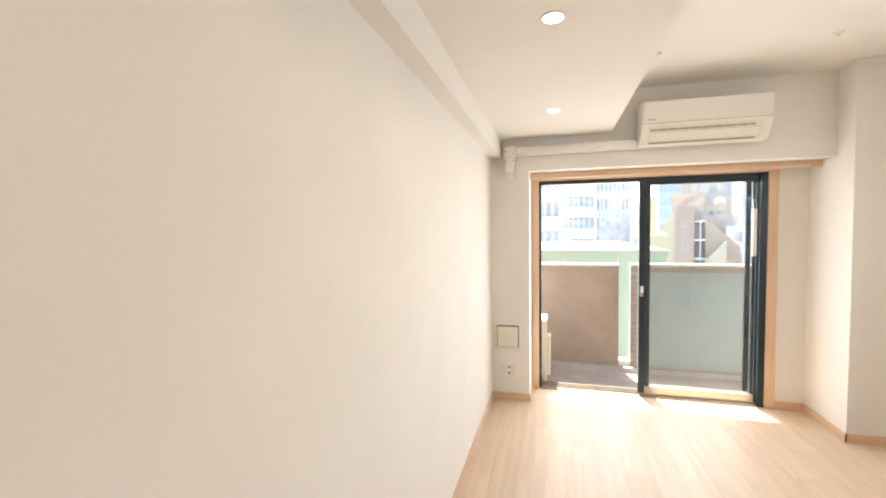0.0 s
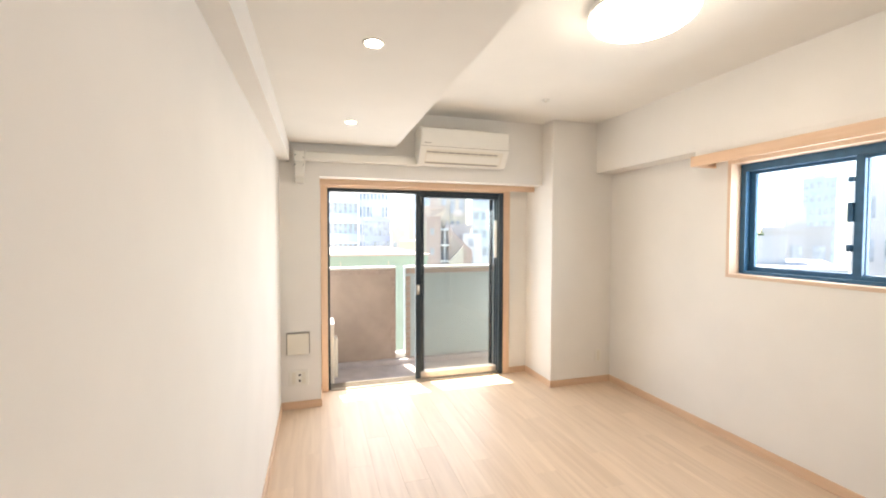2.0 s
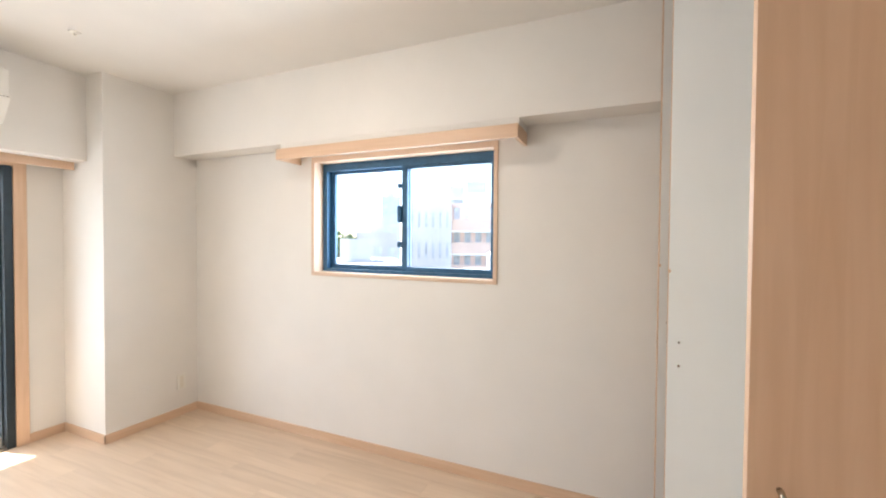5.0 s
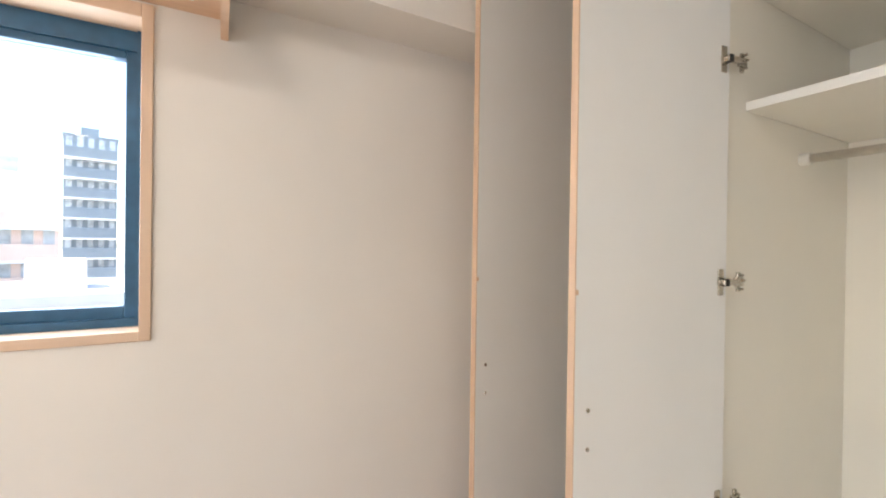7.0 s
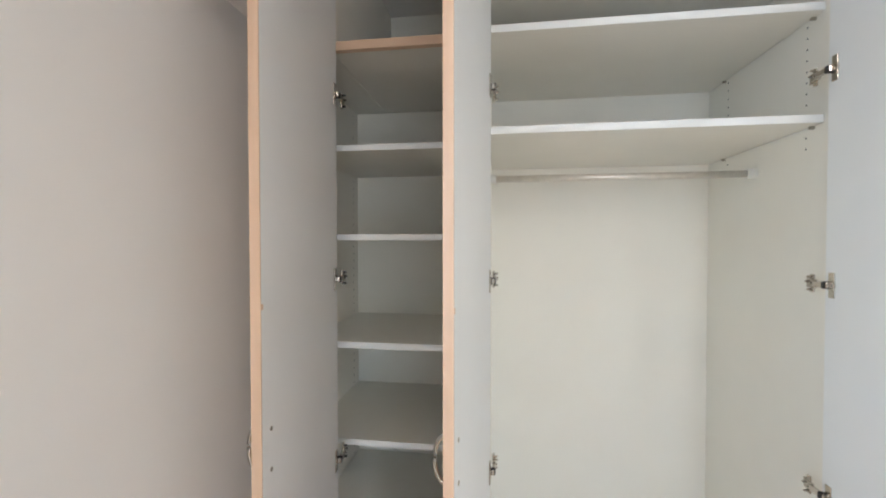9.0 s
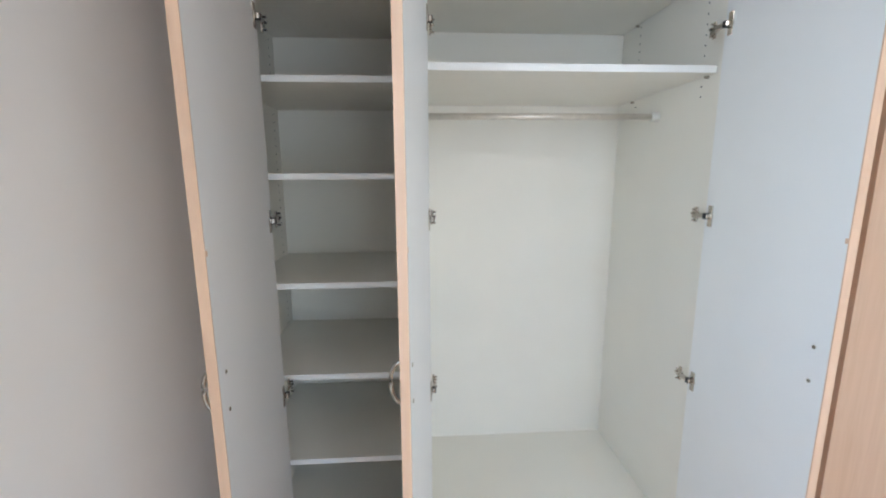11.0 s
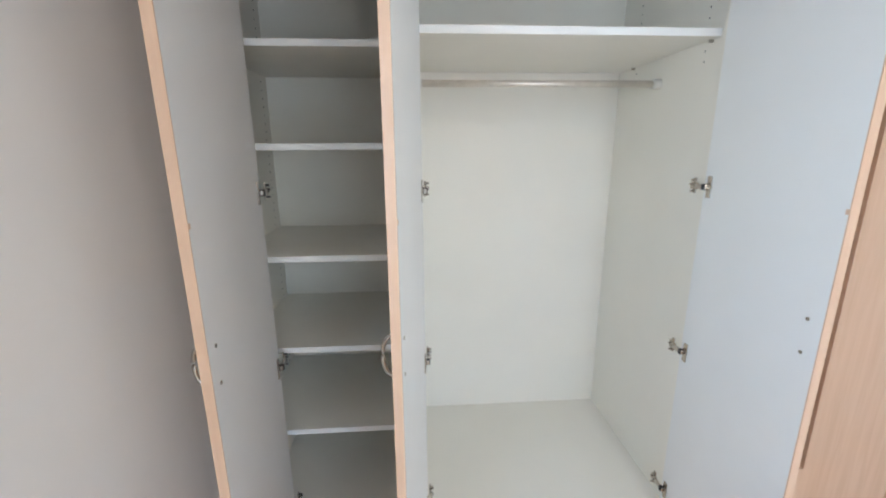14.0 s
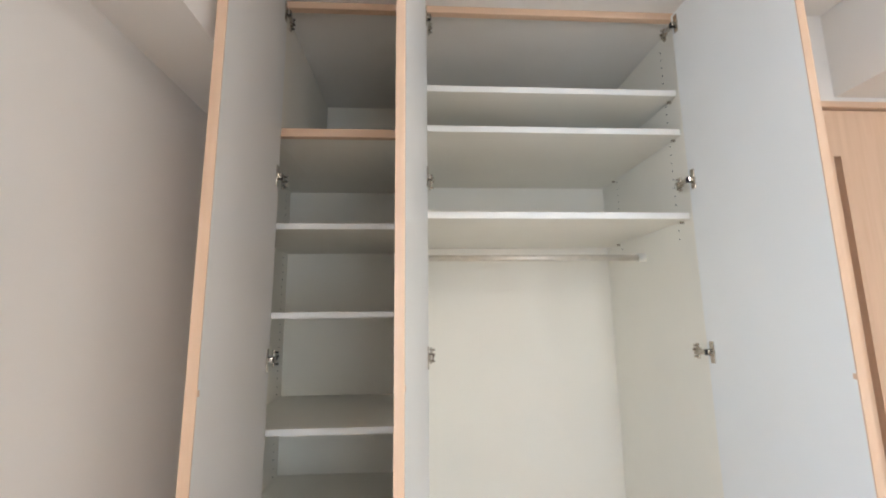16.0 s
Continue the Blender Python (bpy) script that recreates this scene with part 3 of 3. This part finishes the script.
# ---- ceiling lights ----
LX, LY = 1.375, 1.258
lamp = thing("ceiling_light", (LX, LY, H), "round white ceiling light, switched on", "ceiling light")
rel(part("base", lathe(bmesh.new(), [(0.20, H), (0.222, H - 0.004), (0.231, H - 0.03), (0.231, H - 0.046), (0.2, H - 0.047)], 48, (LX, LY, 0)), PLASTIC, None, "", True), lamp)
rel(part("cover", lathe(bmesh.new(), [(0.228, H - 0.0475), (0.229, H - 0.056), (0.22, H - 0.072), (0.195, H - 0.09), (0.135, H - 0.106), (0.06, H - 0.113), (0.004, H - 0.115)], 48, (LX, LY, 0)), LAMPMAT, None, "", True), lamp)
for y in (-0.1, 1.31, 2.455):
    dl = thing("downlight", (0.182, y, 2.135), "small round recessed downlight, switched on", "downlight", "downlights")
    rel(part("ring", lathe(bmesh.new(), [(0.031, 2.133), (0.041, 2.131), (0.043, 2.135), (0.031, 2.1349)], 32, (0.182, y, 0)), PLASTIC, None, "", True), dl)
    rel(part("lens", lathe(bmesh.new(), [(0.033, 2.1335), (0.033, 2.130), (0.004, 2.1295)], 32, (0.182, y, 0)), DOWNMAT), dl)
for x, y in ((1.665, 2.565), (0.78, 2.58)):
    hk = thing("ceiling_hook", (x, y, H), "small white ceiling hanger socket", "hook", "ceiling hooks")
    rel(part("plate", lathe(bmesh.new(), [(0.026, H), (0.026, H - 0.006), (0.02, H - 0.01)], 20, (x, y, 0)), PLASTIC, None, "", True), hk)
    rel(part("socket", lathe(bmesh.new(), [(0.009, H - 0.008), (0.008, H - 0.017), (0.005, H - 0.018)], 16, (x, y, 0)), CREAM, None, "", True), hk)

# ---- balcony ----
BZ = -0.10
structure("balcony_floor", bx(-1.6, 2.86, 3.68, 4.75, BZ - 0.2, BZ), BALC, "grey balcony floor", "floor")
# unseen slab, added overhead so the sun patch ends near the window
structure("sun_blocking_slab", bx(-1.6, 2.86, 3.75, 4.82, 2.32, 2.5), CONC, "unseen slab added above the balcony to bound the sun patch", "slab")
par = tagged(new("parapet"), "tan balcony parapet with pale coping and a narrow slot", "parapet", kind="structure")
for x0, x1 in ((-1.6, 0.845), (0.962, 2.86)):
    part("panel", bx(x0, x1, 4.5, 4.62, BZ, 1.01), CONC if x0 < 0 else CONC_GREY, par)
    part("coping", bx(x0, x1, 4.49, 4.63, 1.01, 1.035, bevel=0.004), EDGE, par, "pale coping")
    nt = int((x1 - x0) / 0.06)
    for k in range(nt):
        part("tile", bx(x0 + k * 0.06 + 0.003, x0 + k * 0.06 + 0.057, 4.494, 4.5, 0.95, 1.005), BRICK, par)
for x in (0.788, 0.965):
    for k in range(17):
        part("tile", bx(x, x + 0.055, 4.494, 4.5, BZ + k * 0.06 + 0.003, BZ + k * 0.06 + 0.057), BRICK, par)
part("slot_sill", bx(0.846, 0.961, 4.5, 4.62, BZ, 0.0), EDGE, par)
part("kerb", bx(-1.6, 2.86, 4.42, 4.494, BZ, BZ + 0.05), BALC, par)
structure("balcony_side_wall", bx(-1.75, -1.6, 3.7, 4.75, BZ, 2.4), CONC, "balcony side wall", "wall")
structure("balcony_side_wall_far", bx(2.74, 2.86, 3.7, 4.75, BZ, 2.4), CONC, "balcony side wall", "wall")
ou = thing("outdoor_unit", (-0.25, 3.95, BZ), "white air conditioner outdoor unit on the balcony", "outdoor unit")
rel(part("casing", bx(-0.66, 0.115, 3.76, 4.04, BZ + 0.06, BZ + 0.64, bevel=0.012), PLASTIC), ou)
rel(part("top_cover", bx(-0.665, 0.12, 3.755, 4.045, BZ + 0.63, BZ + 0.66, bevel=0.008), PLASTIC), ou)
for x in (-0.55, 0.0):
    rel(part("foot", bx(x, x + 0.08, 3.74, 4.06, BZ, BZ + 0.06, bevel=0.005), GREY), ou)
rel(part("fan_grille", lathe(bmesh.new(), [(0.2, 0), (0.2, 0.01), (0.18, 0.012)], 32), GREY), ou).matrix_basis = pose(-0.35, 4.04, BZ + 0.35, -90)
rel(part("valve_cover", bx(0.115, 0.15, 3.8, 3.95, BZ + 0.12, BZ + 0.5, bevel=0.01), PLASTIC), ou)

# ---- the town outside ----
structure("ground", bx(-1500, 1500, -1500, 1500, -16.2, -16), mat("town_ground", (0.3, 0.3, 0.28), 0.9, vary=0.3, scale=0.05), "distant town ground", "ground")
structure("building_below", bx(XW - 3, XE + 0.19, -6, 4.7, -16, BZ - 0.2), CONC, "storeys of the house below the room", "building")
# window colour lightened to stand in for haze over the distant buildings
WINDOW = mat("hazed_far_window", (0.46, 0.50, 0.54), 0.3, vary=0.3, scale=2)


def facade(name, label, az0, az1, dist, top, color, floor_h=3.0, cols=5, balcony=False, eye=(0.8, 0.2), depth=8.0, low=-7.0, win=0.55, railing=None):
    """A building whose front faces the flat, between two compass angles."""
    mid = radians((az0 + az1) / 2)
    w = 2 * dist * math.tan(radians((az1 - az0) / 2))
    cx, cy = eye[0] + dist * math.sin(mid), eye[1] + dist * math.cos(mid)
    m = mat(name + "_paint", color, 0.8, vary=0.08, scale=0.4)
    b = thing(name, (cx, cy, -16), label, "building")
    b.rotation_euler = (0, 0, -mid)
    t = top + 16
    part("wall", bx(-w / 2, w / 2, 0, depth, 0, t), m, b)
    roof = part("roof", bx(-w / 2 - 0.1, w / 2 + 0.1, -0.1, depth + 0.1, t, t + 0.35), m, b)
    part("roof_hut", bx(-w * 0.2, w * 0.15, 2, 5, t + 0.35, t + 1.6), m, roof)
    z = t - floor_h + 0.7
    cw = w / cols
    while z > low + 16:
        for k in range(cols):
            x = -w / 2 + (k + 0.5) * cw
            wi = part("window", bx(x - cw * win / 2, x + cw * win / 2, -0.04, 0.02, z, z + 1.5), WINDOW, b)
            if not balcony:
                part("sill", bx(x - cw * win / 2 - 0.05, x + cw * win / 2 + 0.05, -0.1, 0.0, z - 0.1, z), m, wi)
        if balcony:
            part("balcony", bx(-w / 2 + 0.1, w / 2 - 0.1, -1.1, 0.0, z - 0.9, z + 0.25), railing or m, b)
            part("slab_edge", bx(-w / 2, w / 2, -1.15, 0.0, z - 1.05, z - 0.88), EDGE, b)
        z -= floor_h
    return b


RAIL = mat("pale_railing", (0.55, 0.66, 0.70), 0.5, vary=0.05, scale=0.5)
N = (0.05, -0.3)
facade("apartment_tower", "tall white apartment tower with stacked balconies", -4, 0.9, 42, 26, (0.71, 0.68, 0.71), floor_h=2.7, cols=5, balcony=True, eye=N)
facade("apartment_tower", "pale blue-grey apartment tower with curved balconies", 1.2, 5.2, 55, 24, (0.57, 0.70, 0.80), floor_h=2.6, cols=6, balcony=True, eye=N, railing=RAIL)
facade("office_building", "white office building with square windows", 5.3, 9.3, 62, 8.5, (0.77, 0.75, 0.77), floor_h=2.6, cols=8, eye=N)
facade("apartment_building", "low grey apartment building with strip windows", 6.0, 9.5, 38, 2.6, (0.52, 0.58, 0.71), floor_h=2.0, cols=6, eye=N, win=0.8)
facade("brick_house", "low reddish house among taller blocks", 9.7, 11.6, 34, 1.6, (0.65, 0.51, 0.46), cols=2, eye=N)
facade("office_tower", "pale blue glass tower far off", 12.5, 16.2, 110, 15, (0.48, 0.65, 0.80), cols=8, eye=N, win=0.8)
facade("apartment_building", "beige apartment building with an outside stair", 14.0, 17.0, 36, 3.6, (0.56, 0.48, 0.43), cols=2, eye=N, win=0.3)
facade("apartment_building", "yellowish stepped apartment building", 15.0, 20.0, 44, 6.0, (0.62, 0.57, 0.49), cols=4, eye=N)
facade("apartment_building", "white apartment building with a stair", 17.2, 20.6, 33, 1.9, (0.67, 0.61, 0.58), cols=3, eye=N, balcony=True)
facade("apartment_tower", "pale apartment tower with balcony rows", 20.8, 25.5, 70, 9.0, (0.67, 0.74, 0.77), cols=4, eye=N, balcony=True)


def prism(bm, x0, x1, y0, y1, z0, za, zb):
    """A block whose top slopes from za at x0 to zb at x1."""
    v = [bm.verts.new(p) for p in ((x0, y0, z0), (x1, y0, z0), (x1, y0, zb), (x0, y0, za), (x0, y1, z0), (x1, y1, z0), (x1, y1, zb), (x0, y1, za))]
    for f in ((0, 1, 2, 3), (5, 4, 7, 6), (4, 0, 3, 7), (1, 5, 6, 2), (3, 2, 6, 7), (4, 5, 1, 0)):
        bm.faces.new([v[k] for k in f])
    bmesh.ops.recalc_face_normals(bm, faces=bm.faces)
    return bm


STEP = mat("pink_render", (0.55, 0.42, 0.36), 0.8, vary=0.08, scale=0.5)
PALE = mat("pale_render", (0.66, 0.59, 0.47), 0.8, vary=0.06, scale=0.5)
# darker tan for the soffit sheet: the stair's shade put into colour
STAIR_SHADE = mat("stair_shade_tan", (0.50, 0.41, 0.34), 0.8, vary=0.1, scale=0.5)
DARK_BAY = mat("dark_bay", (0.38, 0.37, 0.37), 0.6, vary=0.1, scale=0.5)
az = radians(16.4)
st = thing("stair_house", (N[0] + 31 * math.sin(az), N[1] + 31 * math.cos(az), -16), "stepped pinkish house with slanting roof and outside stairs", "building")
st.rotation_euler = (0, 0, -az)
part("wall", bx(-1.06, 0.0, 0, 5, 0, 18.8), STEP, st)
part("wall", bx(-2.6, -1.06, 0.3, 5, 0, 16.8), PALE, st)
part("sloping_roof", prism(bmesh.new(), -2.4, -1.06, 0.1, 5, 15.8, 16.85, 18.5), PALE, st)
part("upper_storey", bx(-0.5, 1.8, 2.2, 6, 0, 18.9), PALE, st)
part("upper_storey", prism(bmesh.new(), -0.9, 0.5, 2.0, 6, 18.0, 18.7, 19.5), PALE, st)
bay = part("stair_bay", bx(0.0, 0.62, 0.6, 2.2, 0, 17.8), DARK_BAY, st)
for k in range(6):
    part("landing", bx(0.0, 0.64, 0.05, 0.62, 17.75 - k * 1.2, 17.87 - k * 1.2), EDGE, bay)
    part("post", bx(0.3, 0.36, 0.08, 0.14, 16.67 - k * 1.2, 17.75 - k * 1.2), EDGE, bay)
part("stair_parapet", prism(bmesh.new(), 0.62, 2.4, 0.1, 0.4, 14.0, 18.0, 16.2), STEP, st)
part("stair_soffit", prism(bmesh.new(), 0.72, 1.95, 0.05, 0.1, 15.6, 17.45, 16.25), STAIR_SHADE, st)
part("stair_flight", prism(bmesh.new(), 0.62, 1.7, -0.5, 0.06, 13.5, 15.4, 16.6), PALE, st)
part("annexe", bx(1.75, 3.3, 1.4, 5, 0, 17.5), EDGE, st)
for k in range(3):
    part("window", bx(-0.75, -0.5, -0.03, 0.02, 17.4 - k * 1.5, 17.9 - k * 1.5), WINDOW, st)
    part("window", bx(2.2, 2.6, 1.37, 1.42, 16.5 - k * 1.4, 17.1 - k * 1.4), WINDOW, st)
    part("window", bx(0.4 + k * 0.45, 0.6 + k * 0.45, 2.17, 2.22, 18.15, 18.5), WINDOW, st)
mb = thing("low_building", (-1.5, 9, -16), "mint green low building with pale roof edge", "building")
rel(part("wall", bx(-6, 1.93, 7.2, 12, -16, 0.93), MINT), mb)
rel(part("roof", bx(-6.05, 1.98, 7.12, 12.1, 1.03, 1.055), STEP), mb)
for k in range(9):
    rel(part("wall_seam", bx(-5.6 + k * 0.85, -5.585 + k * 0.85, 7.19, 7.2, -3, 0.93), PALE), mb)
rel(part("cornice", bx(-6.02, 1.95, 7.16, 12.05, 0.93, 1.03), MINT), mb)
facade("low_house", "cream low house beside green building", 11.0, 13.5, 14, 0.85, (0.75, 0.65, 0.42), cols=2, eye=N, low=-3)
E2 = (0.7, 0.03)
facade("apartment_building", "pinkish brick apartment building with rows of windows", 67.5, 75.0, 42, 4.8, (0.83, 0.64, 0.57), floor_h=2.3, cols=5, eye=E2, balcony=True, railing=mat("orange_band", (0.80, 0.60, 0.50), 0.7, vary=0.08, scale=0.5))
facade("apartment_building", "white apartment building with small windows", 61.5, 67.4, 40, 4.9, (0.66, 0.65, 0.64), cols=6, eye=E2, win=0.3)
facade("apartment_tower", "narrow grey apartment tower far off", 67.2, 69.1, 95, 13.5, (0.56, 0.60, 0.63), floor_h=2.4, cols=4, eye=E2, balcony=True)
facade("apartment_tower", "grey apartment tower with rows of balconies far off", 69.6, 72.2, 95, 14.5, (0.52, 0.57, 0.60), floor_h=2.4, cols=6, eye=E2, balcony=True)
facade("office_tower", "pale blue glass tower far off beyond houses", 57.8, 60.4, 110, 12.5, (0.48, 0.60, 0.66), floor_h=2.6, cols=5, eye=E2, win=0.8)
facade("apartment_tower", "blue-grey apartment tower with white balcony bands", 75.3, 79.6, 62, 13.0, (0.22, 0.27, 0.31), floor_h=2.2, cols=5, eye=E2, balcony=True)
facade("low_building", "white low building with small windows", 48, 61.0, 20, -0.2, (0.46, 0.47, 0.48), cols=6, eye=E2, low=-5, win=0.25)
facade("low_building", "white flat-roofed building below the window", 68, 82, 22, -1.0, (0.62, 0.60, 0.58), cols=4, eye=E2, low=-5, win=0.3)
facade("house", "white house with a dark window", 54.5, 60, 32, 1.6, (0.50, 0.50, 0.50), cols=3, eye=E2)


def tree(at, h, r, seed):
    rng = random.Random(seed)
    t = thing("tree", at, "round green leafy tree among the houses", "tree", "trees")
    part("trunk", cyl(bmesh.new(), (0, 0, 0), (0, 0, h * 0.6), 0.3, 8, 0.15), mat("bark", (0.12, 0.09, 0.06), 0.9, vary=0.2), t)
    bm = bmesh.new()
    for k in range(420):
        v = Vector((rng.gauss(0, 1), rng.gauss(0, 1), rng.gauss(0, 1))).normalized() * r * rng.uniform(0.5, 1.05)
        c = Vector((0, 0, h - r)) + Vector((v.x, v.y, v.z * 0.8))
        q = Euler((rng.uniform(0, 6), rng.uniform(0, 6), rng.uniform(0, 6))).to_matrix()
        s = rng.uniform(0.25, 0.55)
        bm.faces.new([bm.verts.new(c + q @ Vector(p) * s) for p in ((-1, 0, 0), (0, -0.6, 0.1), (1, 0, 0), (0, 0.6, 0.1))])
    part("crown", bm, mat("foliage", (0.12, 0.18, 0.09), 0.7, vary=0.3, scale=1), t)


for k, az in enumerate((50.5, 52.0, 53.6)):
    tree((E2[0] + 62 * math.sin(radians(az)), E2[1] + 62 * math.cos(radians(az)), -16), 19.6 - 0.5 * k, 3.6, k)

# ---- floor planks ----
fl = structure("floor", bx(XW - 0.1, XE + 0.1, -1.6, 3.66, -0.12, -0.004), mat("floor_joint", (0.55, 0.42, 0.30), 0.7), "light oak plank floor", "floor")
PW, PL = 0.15, 0.91
meshes = {}
rng = random.Random(4)


def plank(w, n):
    key = (round(w, 3), round(n, 3))
    if key not in meshes:
        me = bpy.data.meshes.new("plank")
        b = bx(0, w - 0.0007, 0, n - 0.0007, -0.004, 0, bevel=0.0004)
        b.to_mesh(me)
        b.free()
        me.materials.append(OAK)
        meshes[key] = me
    return meshes[key]


x, col = XW, 0
while x < XE - 0.01:
    w = min(PW, XE - x)
    y, y1 = -0.74, YR + 0.0
    n = PL * ((col * 0.37) % 1.0) + 0.12
    while y < y1 - 0.01:
        n = min(n, y1 - y)
        p = new("plank", plank(w, n))
        p.location, p.parent = (x, y, 0), fl
        y += n
        n = PL
    x += PW
    col += 1
